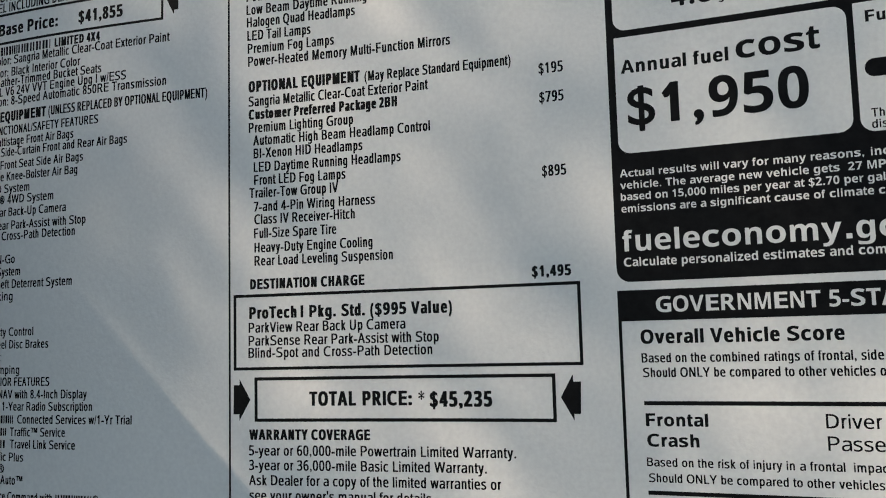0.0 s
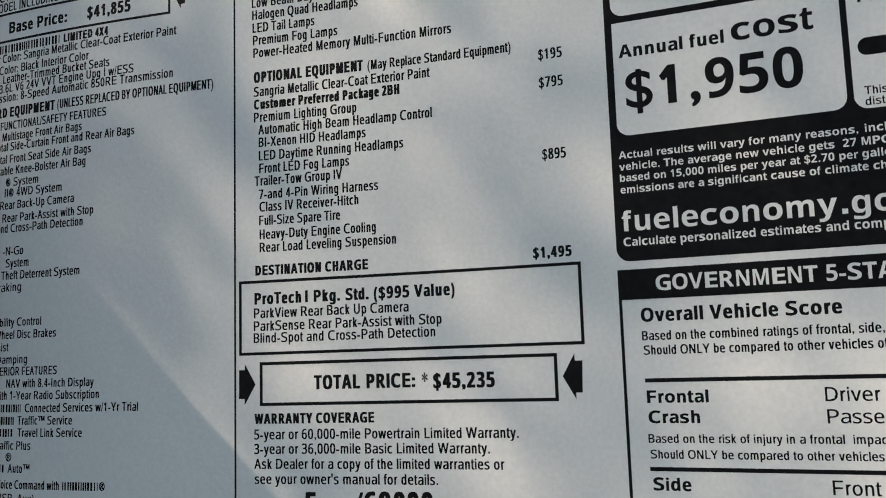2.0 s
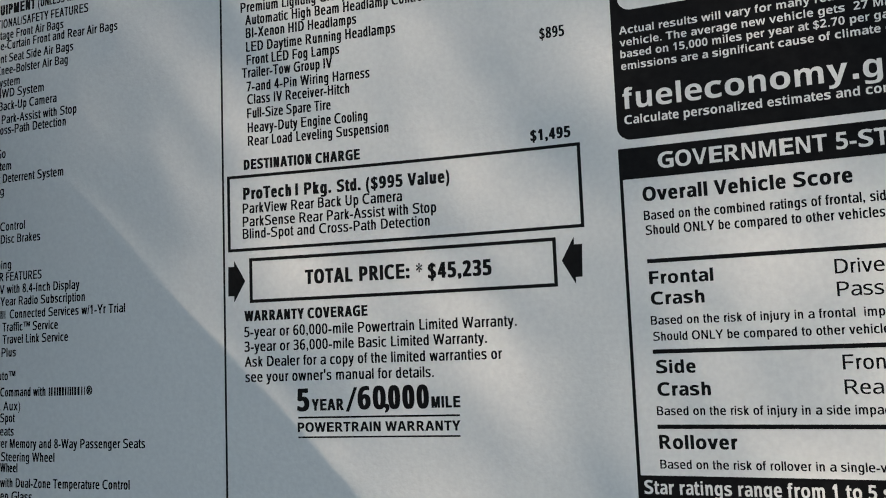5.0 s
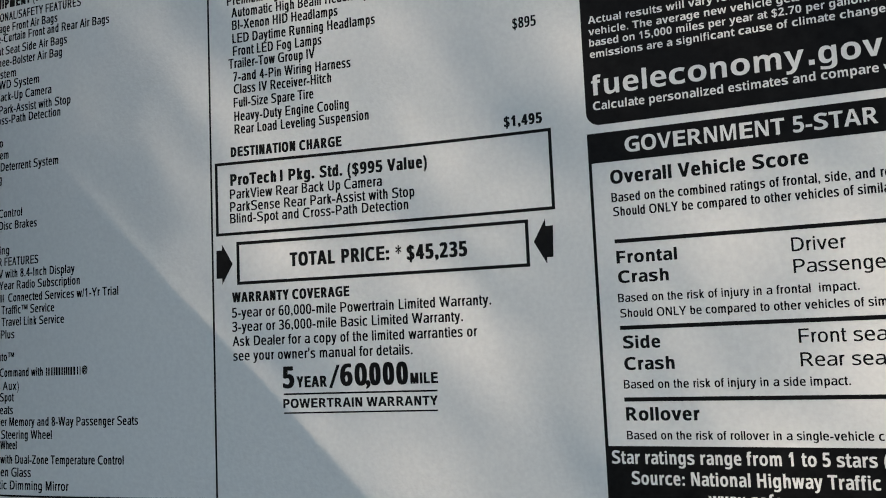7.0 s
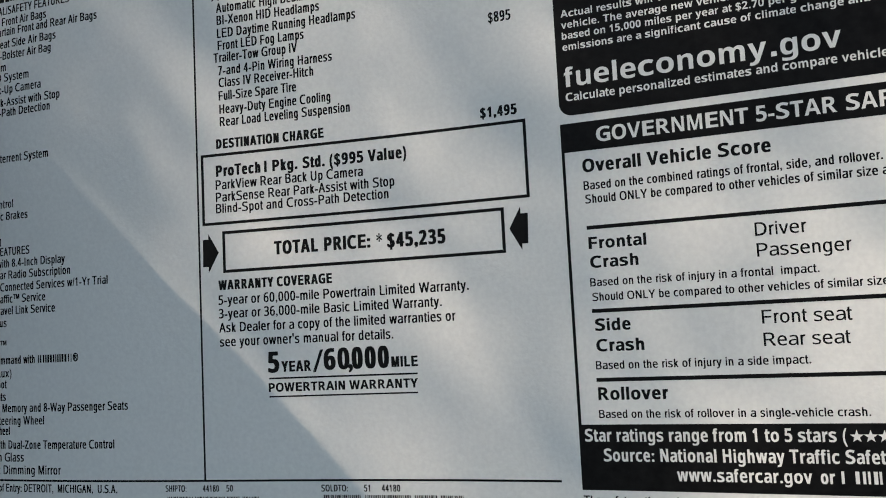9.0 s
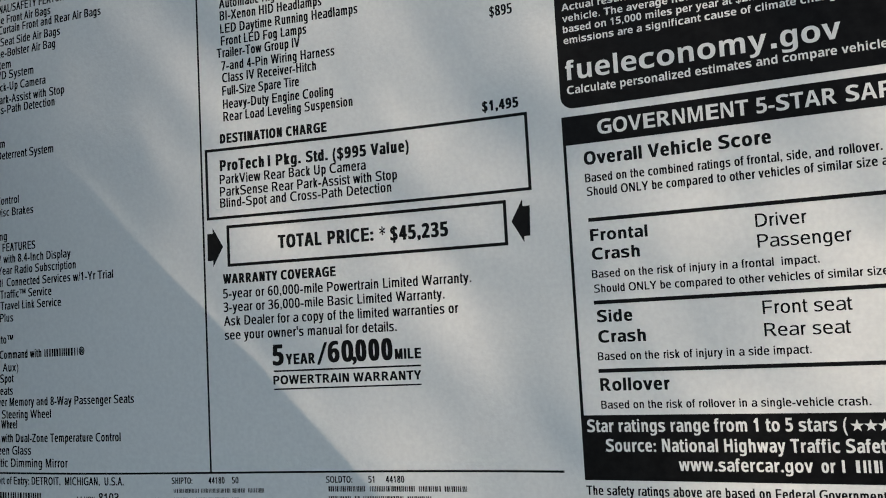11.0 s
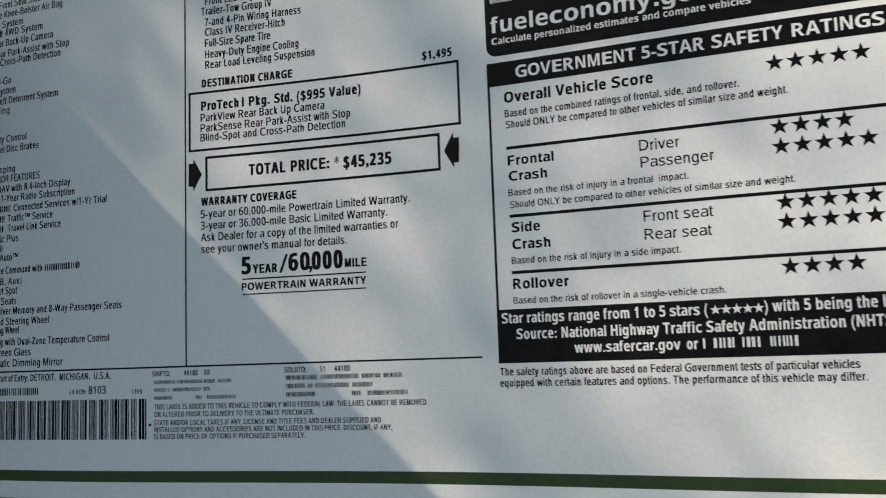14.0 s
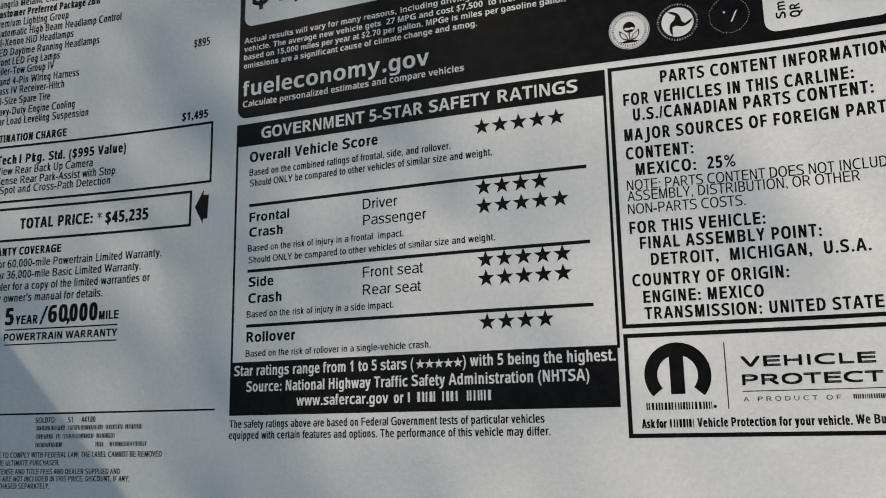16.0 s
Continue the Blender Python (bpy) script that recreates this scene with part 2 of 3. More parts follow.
def star(parent, x, z, r, mat=None, lift=3):
    pts = []
    for i in range(10):
        a, q = math.pi / 2 + i * math.pi / 5, r if i % 2 == 0 else r * 0.4
        pts.append((x + q * math.cos(a), z + q * math.sin(a)))
    return shape(parent, "star", pts, mat or INK, lift)


def ring(parent, name, x, z, r0, r1, mat, lift, a0=0.0, a1=360.0, n=40, label=""):
    verts, faces = [], []
    for i in range(n + 1):
        a = radians(a0 + (a1 - a0) * i / n)
        verts += [on_sheet(x + r0 * math.cos(a), z + r0 * math.sin(a), lift), on_sheet(x + r1 * math.cos(a), z + r1 * math.sin(a), lift)]
    faces = [(2 * i, 2 * i + 1, 2 * i + 3, 2 * i + 2) for i in range(n)]
    return link(name, verts, faces, mat, parent, label)


def disc(parent, name, x, z, r, mat, lift, label=""):
    return shape(parent, name, [(x + r * math.cos(2 * math.pi * i / 40), z + r * math.sin(2 * math.pi * i / 40)) for i in range(40)], mat, lift, label)


def dashes(parent, x, z, r0, r1, count, mat, lift, fill=0.6):
    """A ring of small lettering too fine to read, as plain dashes."""
    verts, faces = [], []
    rnd = random.Random(count)
    for i in range(count):
        a = 2 * math.pi * i / count
        w = 2 * math.pi / count * fill * rnd.uniform(0.6, 1.2)
        k = len(verts)
        for q, s in ((r0, -0.5), (r1, -0.5), (r1, 0.5), (r0, 0.5)):
            verts.append(on_sheet(x + q * math.cos(a + s * w), z + q * math.sin(a + s * w), lift))
        faces.append((k, k + 1, k + 2, k + 3))
    return link("fine_lettering", verts, faces, mat, parent)


# ---- ground ----
bm = bmesh.new()
bmesh.ops.create_grid(bm, x_segments=40, y_segments=40, size=1500)
me = bpy.data.meshes.new("ground")
bm.to_mesh(me)
bm.free()
me.materials.append(ASPHALT)
tagged(new("ground", me), "dark grey asphalt of a car park", "ground", kind="structure")


# ---- the car's door with its window ----
def box(bm, lo, hi, bevel=0.0, segments=2):
    made = bmesh.ops.create_cube(bm, size=1)["verts"]
    for v in made:
        v.co = Vector([lo[i] + (v.co[i] + 0.5) * (hi[i] - lo[i]) for i in range(3)])
    if bevel:
        edges = list({e for v in made for e in v.link_edges})
        bmesh.ops.bevel(bm, geom=edges, offset=bevel, segments=segments, affect="EDGES", profile=0.6)


def bent_slab(x0, x1, z0, z1, front, back, cols=60):
    """A pane that follows the sticker's bend, from front to back metres behind its face."""
    bm = bmesh.new()
    rows = []
    for x in steps(x0, x1, (x1 - x0) / cols):
        y = bow(x)
        rows.append([bm.verts.new((x, y + d, z)) for d, z in ((front, z0), (front, z1), (back, z1), (back, z0))])
    for a, c in zip(rows, rows[1:]):
        for i in range(4):
            j = (i + 1) % 4
            bm.faces.new((a[i], c[i], c[j], a[j]))
    bm.faces.new(rows[0][::-1])
    bm.faces.new(rows[-1])
    bmesh.ops.recalc_face_normals(bm, faces=bm.faces)
    return bm


door = new("car_door")
door.matrix_world = PLACE
tagged(door, "dark red car door with a black tinted side window", "car door")
part("window_glass", bent_slab(-0.46, 0.42, -0.10, 0.40, 0.0012, 0.0052), GLASS, door, "dark tinted glass")
part("seal_lip", bent_slab(-0.455, 0.415, -0.0612, -0.0525, 0.0004, 0.0011), RUBBER, door)
part("belt_seal", bent_slab(-0.47, 0.43, -0.095, -0.0615, -0.004, 0.001), RUBBER, door, "black rubber strip along the glass")
bm = bmesh.new()
box(bm, (-0.50, -0.03, -0.70), (0.47, 0.05, -0.096), 0.012, 3)
part("outer_panel", bm, PAINT, door, "dark red metallic paint")
for name, lo, hi in (("window_frame", (-0.50, -0.02, -0.095), (-0.455, 0.03, 0.43)), ("window_frame", (0.425, -0.02, -0.095), (0.47, 0.03, 0.43)), ("window_frame", (-0.454, -0.012, 0.385), (0.424, 0.03, 0.43))):
    bm = bmesh.new()
    box(bm, lo, hi, 0.006, 2)
    part(name, bm, RUBBER, door)
bm = bmesh.new()
box(bm, (-0.49, 0.06, -0.65), (0.46, 1.4, 0.42))
cabin = part("cabin", bm, TRIM, None, "")
cabin.matrix_world = PLACE
tagged(cabin, "dark cabin of the car behind the tinted glass", "car cabin", kind="structure")

# ---- the sticker: one bent sheet of paper ----
cols, high = steps(-232, 232, 2), [-56.6, -55.1, -54.2, -52.8, -51.4, -50.2, -46, -30, 0, 40, 80, 120, 160, 200, 225]
verts, faces = [], []
for side in (0, 1):
    for j, z in enumerate(high):
        for i, x in enumerate(cols):
            crease = max(0.0, -50.2 - z) / 6.4 * max(0.0, noise.noise(Vector((x * 0.11, z * 0.12, 2.0))) + 0.15 * noise.noise(Vector((x * 0.4, z * 0.3, 5.0))))
            y = bow(x / 1000) + side * 0.00015 - 0.0011 * crease
            dz = (0.25 * math.sin(x * 0.05) + 0.3 * noise.noise(Vector((x * 0.15, 0, 8))) + 0.4 + 0.7 * min(1.0, max(0.0, (-40 - x) / 80))) * (j == 0)
            verts.append((x / 1000, y, (z + dz) / 1000))
nc, nh = len(cols), len(high)
for side in (0, 1):
    o = side * nc * nh
    for j in range(nh - 1):
        for i in range(nc - 1):
            q = (o + j * nc + i, o + j * nc + i + 1, o + (j + 1) * nc + i + 1, o + (j + 1) * nc + i)
            faces.append(q if side == 0 else q[::-1])
o = nc * nh
for i in range(nc - 1):
    faces.append((i, o + i, o + i + 1, i + 1))
    t = (nh - 1) * nc
    faces.append((t + i, t + i + 1, o + t + i + 1, o + t + i))
for j in range(nh - 1):
    faces.append((j * nc, (j + 1) * nc, o + (j + 1) * nc, o + j * nc))
    e = nc - 1
    faces.append((j * nc + e, o + j * nc + e, o + (j + 1) * nc + e, (j + 1) * nc + e))
sticker = link("window_sticker", verts, faces, PAPER)
sticker.matrix_world = PLACE
for p in sticker.data.polygons:
    p.use_smooth = True
tagged(sticker, "white paper price sticker printed in black, stuck on a car window", "window sticker")

# weights of the print
LIGHT, THIN, MID, SEMI = (False, 0.120), (False, 0.145), (False, 0.168), (False, 0.175)
BLACK, BOLD, HEAVY, STOUT = (True, 0.168), (True, 0.238), (True, 0.215), (True, 0.245)
WHITE, STAMP, THICK, BROAD, NEWS = (True, 0.178), (True, 0.188), (True, 0.24), (False, 0.29), (True, 0.195)

block(sticker, "green_stripe", -232, -50.0, 232, -46.4, GREEN, 3, "dark green printed stripe")
block(sticker, "column_rule", -104.55, -12.9, -104.0, 205)
block(sticker, "footer_rule", -232, -13.45, -5.9, -12.9)

# left column: the standard equipment, which runs on past the left edge of the view
words(sticker, "SUGGESTED RETAIL PRICE OF", -170.3, -118.6, 171.0, 3.0, MID, lead="MANUFACTURER'S ")
words(sticker, "INCLUDING DEALER PREPARATION", -180.2, -130.6, 167.6, 2.9, MID, lead="THIS MODEL ")
price = outline(sticker, "price_box", -215, 157.4, -124.8, 167.1, 0.75, label="thin black printed frame")
words(price, "Base Price:", -184.2, -161.1, 160.2, 3.7, BOLD)
words(price, "$41,855", -153.6, -138.2, 160.1, 3.7, BOLD)
shape(sticker, "arrow", [(-123.8, 163.3), (-121.2, 168.2), (-121.2, 166.9), (-120.0, 166.9), (-120.0, 159.9), (-121.3, 159.9), (-121.4, 158.6)], INK)
words(sticker, "LIMITED 4X4", -162.2, -146.0, 153.9, 2.7, BOLD)
bar(sticker, -195.7, -163.8, 153.9, 2.7)
words(sticker, "Sangria Metallic Clear-Coat Exterior Paint", -177.8, -122.8, 150.9, 2.7, MID, lead="Exterior Color: ")
words(sticker, "Black Interior Color", -178.7, -152.8, 147.2, 2.7, MID, lead="Interior Color: ")
words(sticker, "Trimmed Bucket Seats", -175.1, -145.3, 144.2, 2.7, MID, lead="Leather-")
words(sticker, "V6 24V VVT Engine Upg I w/ESS", -181.0, -136.9, 141.2, 2.7, MID, lead="3.6L ")
words(sticker, "8-Speed Automatic 850RE Transmission", -178.6, -123.8, 138.2, 2.7, MID, lead="Transmission: ")
words(sticker, "EQUIPMENT", -182.8, -165.0, 133.2, 3.1, BOLD, lead="STANDARD ")
words(sticker, "(UNLESS REPLACED BY OPTIONAL EQUIPMENT)", -164.1, -110.9, 133.4, 2.8, MID)
words(sticker, "SAFETY FEATURES", -169.8, -146.2, 129.2, 2.6, MID, lead="FUNCTIONAL/")
words(sticker, "Front Air Bags", -172.2, -154.8, 125.7, 2.6, MID, lead="Advanced Multistage ")
words(sticker, "Side-Curtain Front and Rear Air Bags", -182.2, -136.4, 122.5, 2.6, MID, lead="Supplemental ")
words(sticker, "Front Seat Side Air Bags", -182.3, -151.3, 118.6, 2.6, MID, lead="Supplemental ")
words(sticker, "Knee-Bolster Air Bag", -179.7, -153.2, 115.0, 2.6, MID, lead="Inflatable ")
words(sticker, "System", -180.6, -170.7, 111.3, 2.6, MID, lead="\u00ae ")
words(sticker, "4WD System", -179.2, -161.7, 108.0, 2.6, MID, lead="II\u00ae ")
words(sticker, "Back-Up Camera", -178.7, -157.1, 104.2, 2.6, MID, lead="Rear ")
words(sticker, "Park-Assist with Stop", -177.5, -150.1, 100.2, 2.6, MID, lead="Rear ")
words(sticker, "Cross-Path Detection", -181.2, -153.8, 97.0, 2.6, MID, lead="and ")
words(sticker, "N-Go", -182.8, -175.8, 90.0, 2.6, MID, lead="-")
words(sticker, "System", -182.7, -173.6, 86.3, 2.6, MID)
words(sticker, "Deterrent System", -176.8, -154.6, 82.6, 2.6, MID, lead="Theft ")
words(sticker, "king", -182.2, -176.3, 79.0, 2.6, MID, lead="Bra")
words(sticker, "Control", -177.6, -168.2, 68.5, 2.5, MID, lead="Stability ")
words(sticker, "Disc Brakes", -177.3, -162.6, 64.8, 2.5, MID, lead="Wheel ")
words(sticker, "st", -182.9, -180.6, 61.1, 2.5, MID, lead="Assi")
words(sticker, "mping", -181.3, -173.2, 57.4, 2.5, MID, lead="Da")
words(sticker, "FEATURES", -175.1, -162.0, 53.9, 2.5, MID, lead="INTERIOR ")
words(sticker, "with 8.4-Inch Display", -174.8, -148.9, 50.3, 2.5, MID, lead="NAV ")
words(sticker, "1-Year Radio Subscription", -179.5, -147.1, 46.8, 2.5, MID, lead="with ")
words(sticker, "Connected Services w/1-Yr Trial", -173.6, -134.1, 43.1, 2.5, MID)
bar(sticker, -188.7, -175.2, 43.1, 2.3)
words(sticker, "Traffic\u2122 Service", -176.3, -156.2, 39.5, 2.5, MID)
bar(sticker, -188.7, -177.7, 39.5, 2.3)
words(sticker, "Travel Link Service", -176.2, -152.7, 36.0, 2.5, MID)
bar(sticker, -188.7, -177.7, 36.0, 2.3)
words(sticker, "Plus", -176.5, -171.1, 32.3, 2.5, MID, lead="Traffic ")
words(sticker, "\u00ae", -180.6, -178.2, 28.9, 2.5, MID)
words(sticker, "Auto\u2122", -179.6, -171.2, 25.7, 2.5, MID)
bar(sticker, -188.7, -180.9, 25.7, 2.3)
words(sticker, "Command with", -176.8, -160.4, 21.1, 2.5, MID, lead="Voice ")
bar(sticker, -159.2, -147.0, 21.1, 2.3)
words(sticker, "\u00ae", -146.6, -144.6, 21.1, 2.5, MID)
words(sticker, "Aux)", -175.6, -169.3, 17.2, 2.5, MID, lead=" USB, ")
words(sticker, "Spot", -176.7, -171.3, 13.9, 2.5, MID, lead="Hot ")
words(sticker, "Seats", -178.6, -171.6, 10.2, 2.5, MID, lead="Front ")
words(sticker, "Memory and 8-Way Passenger Seats", -173.0, -128.1, 6.8, 2.5, MID, lead="Driver ")
words(sticker, "Steering Wheel", -176.2, -157.1, 3.1, 2.5, MID, lead="Wrapped ")
words(sticker, "Wheel", -176.5, -170.1, 0.1, 2.5, MID, lead="Steering ")
words(sticker, "Dual-Zone Temperature Control", -170.7, -132.8, -4.0, 2.5, MID, lead="Conditioning with ")
words(sticker, "Glass", -172.2, -164.8, -7.7, 2.6, MID, lead="Sunscreen ")
words(sticker, "Dimming Mirror", -172.7, -151.3, -11.4, 2.6, MID, lead="Automatic ")

# footer: port of entry, serial number, barcode, dealers, small print
words(sticker, "DETROIT,  MICHIGAN,  U.S.A.", -164.8, -132.1, -16.5, 2.3, MID, lead="Point/Port of Entry: ")
bar(sticker, -186.4, -160.6, -21.3, 2.5, name="number_bar")
words(sticker, "L4-VON:", -148.2, -141.6, -21.3, 1.6, MID)
words(sticker, "8103", -140.7, -133.9, -21.3, 2.6, MID)
words(sticker, "1109", -124.1, -120.3, -21.6, 1.5, MID)
# groups of bars with wider gaps between them: ends of the groups
rnd = random.Random(11)
groups = (-199.5, -197.0, -196.3, -191.0, -190.3, -186.9, -190.9, -186.7, -185.7, -179.7, -178.9, -175.9, -175.3, -170.6, -169.9, -166.6, -166.0, -162.3, -161.6, -157.8, -157.1, -152.2, -151.5, -147.8, -147.3, -144.6, -143.9, -141.3, -140.4, -137.3, -136.5, -132.9, -132.2, -128.8, -128.3, -125.1, -124.4, -122.2, -121.5, -118.7)
for x, end in zip(groups[0::2], groups[1::2]):
    while x < end - 0.1:
        w = min(rnd.choice((0.32, 0.32, 0.4, 0.62, 0.95)), end - x)
        block(sticker, "barcode_bar", x, -36.3, x + w, -23.2)
        x += w + rnd.choice((0.17, 0.2, 0.2, 0.24))
for x0, x1, txt in ((-116.6, -110.1, "SHIPTO:"), (-105.1, -100.2, "44180"), (-98.0, -96.0, "50"), (-70.3, -62.8, "SOLDTO:"), (-58.3, -56.6, "51"), (-53.4, -48.3, "44180")):
    words(sticker, txt, x0, x1, -16.1, 1.75, MID)
# dealers' names and addresses, a bar for each word
for left, z, h, ends in (
    (-116.0, -18.6, 1.15, (-108.2, -107.5, -98.6, -97.9, -93.9, -93.2, -88.5)),
    (-115.9, -21.1, 1.15, (-111.6, -110.9, -110.0, -109.2, -98.9, -98.1, -95.8)),
    (-115.9, -23.7, 1.15, (-109.0, -100.8, -98.8, -97.0, -87.0)),
    (-69.7, -18.4, 1.4, (-59.0, -58.0, -45.4, -44.4, -38.4, -37.4, -31.4)),
    (-69.7, -21.0, 1.4, (-63.3, -62.3, -60.9, -59.9, -48.6, -47.6, -41.1)),
    (-69.7, -23.6, 1.4, (-59.9, -47.8, -45.0, -42.7, -29.6)),
):
    marks = [left, *ends]
    for x0, x1 in zip(marks[0::2], marks[1::2]):
        bar(sticker, x0, x1, z, h)
words(sticker, "THIS LABEL IS ADDED TO THIS VEHICLE TO COMPLY WITH FEDERAL LAW. THE LABEL CANNOT BE REMOVED", -115.9, -23.9, -26.8, 1.7, MID)
words(sticker, "OR ALTERED PRIOR TO DELIVERY TO THE ULTIMATE PURCHASER.", -115.8, -60.4, -29.2, 1.65, MID)
disc(sticker, "bullet", -117.4, -31.7, 0.5, INK, 3)
words(sticker, "STATE AND/OR LOCAL TAXES IF ANY, LICENSE AND TITLE FEES AND DEALER SUPPLIED AND", -116.0, -38.5, -31.9, 1.65, MID)
words(sticker, "INSTALLED OPTIONS AND ACCESSORIES ARE NOT INCLUDED IN THIS PRICE. DISCOUNT, IF ANY,", -115.9, -35.0, -34.1, 1.65, MID)
words(sticker, "IS BASED ON PRICE OF OPTIONS IF PURCHASED SEPARATELY.", -115.9, -63.6, -36.3, 1.65, MID)

# middle column: the optional equipment and its prices
words(sticker, "265/60R18 BSW", -98.9, -76.5, 163.1, 2.8, MID)
words(sticker, "Power Sunroof", -98.9, -80.7, 159.4, 2.8, MID)
words(sticker, "Low Beam Daytime Running Headlamps", -98.9, -48.8, 155.6, 2.8, MID)
words(sticker, "Halogen Quad Headlamps", -98.8, -67.2, 152.0, 2.8, MID)
words(sticker, "LED Tail Lamps", -98.7, -80.0, 148.2, 2.8, MID)
words(sticker, "Premium Fog Lamps", -98.6, -73.3, 144.5, 2.8, MID)
words(sticker, "Power-Heated Memory Multi-Function Mirrors", -98.5, -41.0, 140.8, 2.8, MID)
words(sticker, "OPTIONAL EQUIPMENT", -98.4, -66.1, 133.5, 3.1, BOLD)
words(sticker, "(May Replace Standard Equipment)", -64.8, -25.1, 133.5, 2.7, MID)
words(sticker, "Sangria Metallic Clear-Coat Exterior Paint", -98.4, -47.4, 129.5, 2.8, MID)
words(sticker, "Customer Preferred Package 2BH", -98.4, -55.9, 125.8, 2.8, BOLD)
words(sticker, "Premium Lighting Group", -98.4, -68.2, 122.1, 2.8, MID)
words(sticker, "Automatic High Beam Headlamp Control", -97.1, -47.0, 118.5, 2.75, MID)
words(sticker, "BI-Xenon HID Headlamps", -97.0, -65.7, 114.9, 2.75, MID)
words(sticker, "LED Daytime Running Headlamps", -97.0, -55.2, 111.1, 2.75, MID)
words(sticker, "Front LED Fog Lamps", -96.9, -70.6, 107.5, 2.75, MID)
words(sticker, "Trailer-Tow Group IV", -98.3, -72.7, 104.0, 2.75, MID)
words(sticker, "7-and 4-Pin Wiring Harness", -97.0, -62.5, 100.2, 2.7, MID)
words(sticker, "Class IV Receiver-Hitch", -96.9, -68.2, 96.7, 2.7, MID)
words(sticker, "Full-Size Spare Tire", -97.0, -73.4, 92.9, 2.7, MID)
words(sticker, "Heavy-Duty Engine Cooling", -96.9, -63.4, 89.0, 2.7, MID)
words(sticker, "Rear Load Leveling Suspension", -96.9, -57.9, 85.4, 2.7, MID)
words(sticker, "$195", -18.0, -11.8, 130.2, 2.8, SEMI)
words(sticker, "$795", -18.1, -11.9, 122.8, 2.8, SEMI)
words(sticker, "$895", -18.1, -12.0, 104.1, 2.75, SEMI)
words(sticker, "DESTINATION CHARGE", -98.2, -65.8, 79.05, 2.75, STOUT)
words(sticker, "$1,495", -21.6, -11.8, 79.2, 2.75, BOLD)
pack = outline(sticker, "package_box", -103.1, 57.4, -9.7, 77.7, 0.8, label="black printed frame")
for txt, x0, x1 in (("ProTech", -98.5, -84.9), ("I", -83.9, -83.0), ("Pkg.", -81.3, -73.8), ("Std.", -72.3, -65.8), ("($995", -64.4, -54.6), ("Value)", -53.3, -42.4)):
    words(pack, txt, x0, x1, 71.1, 3.2, BOLD)
words(pack, "ParkView Rear Back Up Camera", -98.7, -54.9, 67.4, 2.7, MID)
words(pack, "ParkSense Rear Park-Assist with Stop", -98.75, -46.1, 63.9, 2.7, MID)
words(pack, "Blind-Spot and Cross-Path Detection", -98.8, -47.9, 60.7, 2.65, MID)
total = outline(sticker, "total_box", -97.1, 43.8, -16.7, 55.5, 0.85, label="black printed frame")
words(total, "TOTAL", -81.6, -68.7, 47.9, 3.7, BOLD)
words(total, "PRICE:", -66.9, -53.6, 47.9, 3.7, BOLD)
words(total, "*", -51.9, -50.3, 47.7, 3.7, SEMI)
words(total, "$45,235", -48.9, -32.7, 47.5, 3.9, BOLD)
shape(sticker, "arrow", [(-103.1, 53.5), (-101.4, 53.5), (-101.4, 55.1), (-98.3, 49.6), (-101.5, 44.1), (-101.5, 45.8), (-103.2, 45.8)], INK)
shape(sticker, "arrow", [(-15.5, 49.8), (-12.4, 55.3), (-12.4, 53.5), (-10.5, 53.5), (-10.8, 45.8), (-12.4, 45.8), (-12.4, 44.2)], INK)
words(sticker, "WARRANTY COVERAGE", -98.7, -65.0, 39.1, 2.7, STOUT)
words(sticker, "5-year or 60,000-mile Powertrain Limited Warranty.", -98.8, -27.1, 35.0, 2.65, MID)
words(sticker, "3-year or 36,000-mile Basic Limited Warranty.", -98.8, -34.6, 31.2, 2.65, MID)
words(sticker, "Ask Dealer for a copy of the limited warranties or", -98.8, -31.1, 27.3, 2.65, MID)
words(sticker, "see your owner's manual for details.", -98.7, -48.3, 23.4, 2.65, MID)
words(sticker, "5", -84.5, -81.2, 15.7, 5.7, THICK)
words(sticker, "YEAR", -80.6, -72.0, 15.8, 2.9, BOLD)
words(sticker, "/", -71.4, -68.4, 15.5, 5.9, SEMI)
words(sticker, "60", -68.3, -60.9, 15.9, 5.7, THICK)
words(sticker, ",", -61.2, -60.0, 15.9, 5.7, HEAVY)
words(sticker, "000", -60.3, -49.8, 15.9, 5.7, THICK)
words(sticker, "MILE", -49.2, -41.9, 16.0, 2.75, BOLD)
block(sticker, "underline", -84.3, 13.9, -42.1, 14.35)
words(sticker, "POWERTRAIN WARRANTY", -84.5, -42.1, 10.5, 2.4, STOUT)
block(sticker, "underline", -84.4, 9.0, -42.2, 9.4)

# fuel economy panel: a black rounded panel with white fields
epa = round_block(sticker, "fuel_economy_panel", -0.8, 76.9, 188, 205, (3.2, 3.2, 3.2, 3.2), INK, 3, "black rounded panel with white fields and lettering")
cell = round_block(epa, "white_field", 0.95, 138.4, 100, 190, (3.0, 0, 3, 3), PAPER, 5)
words(cell, "4.8", 15.1, 24.8, 142.5, 5.0, HEAVY, lift=7)
words(cell, "gallons per", 25.9, 40.4, 142.5, 2.5, MID, lift=7)
cell = round_block(epa, "white_field", 1.0, 107.9, 52.8, 136.7, (3.0, 3.0, 0.2, 3.0), PAPER, 5)
words(cell, "Annual fuel", 2.4, 27.4, 127.6, 3.3, BOLD, lift=7)
words(cell, "cost", 29.1, 47.1, 127.7, 5.6, HEAVY, lift=7)
words(cell, "$1,950", 3.6, 44.2, 114.6, 9.6, HEAVY, lift=7)
cell = round_block(epa, "white_field", 54.2, 107.5, 120, 136.8, (3.0, 3.0, 0.2, 3.0), PAPER, 5)
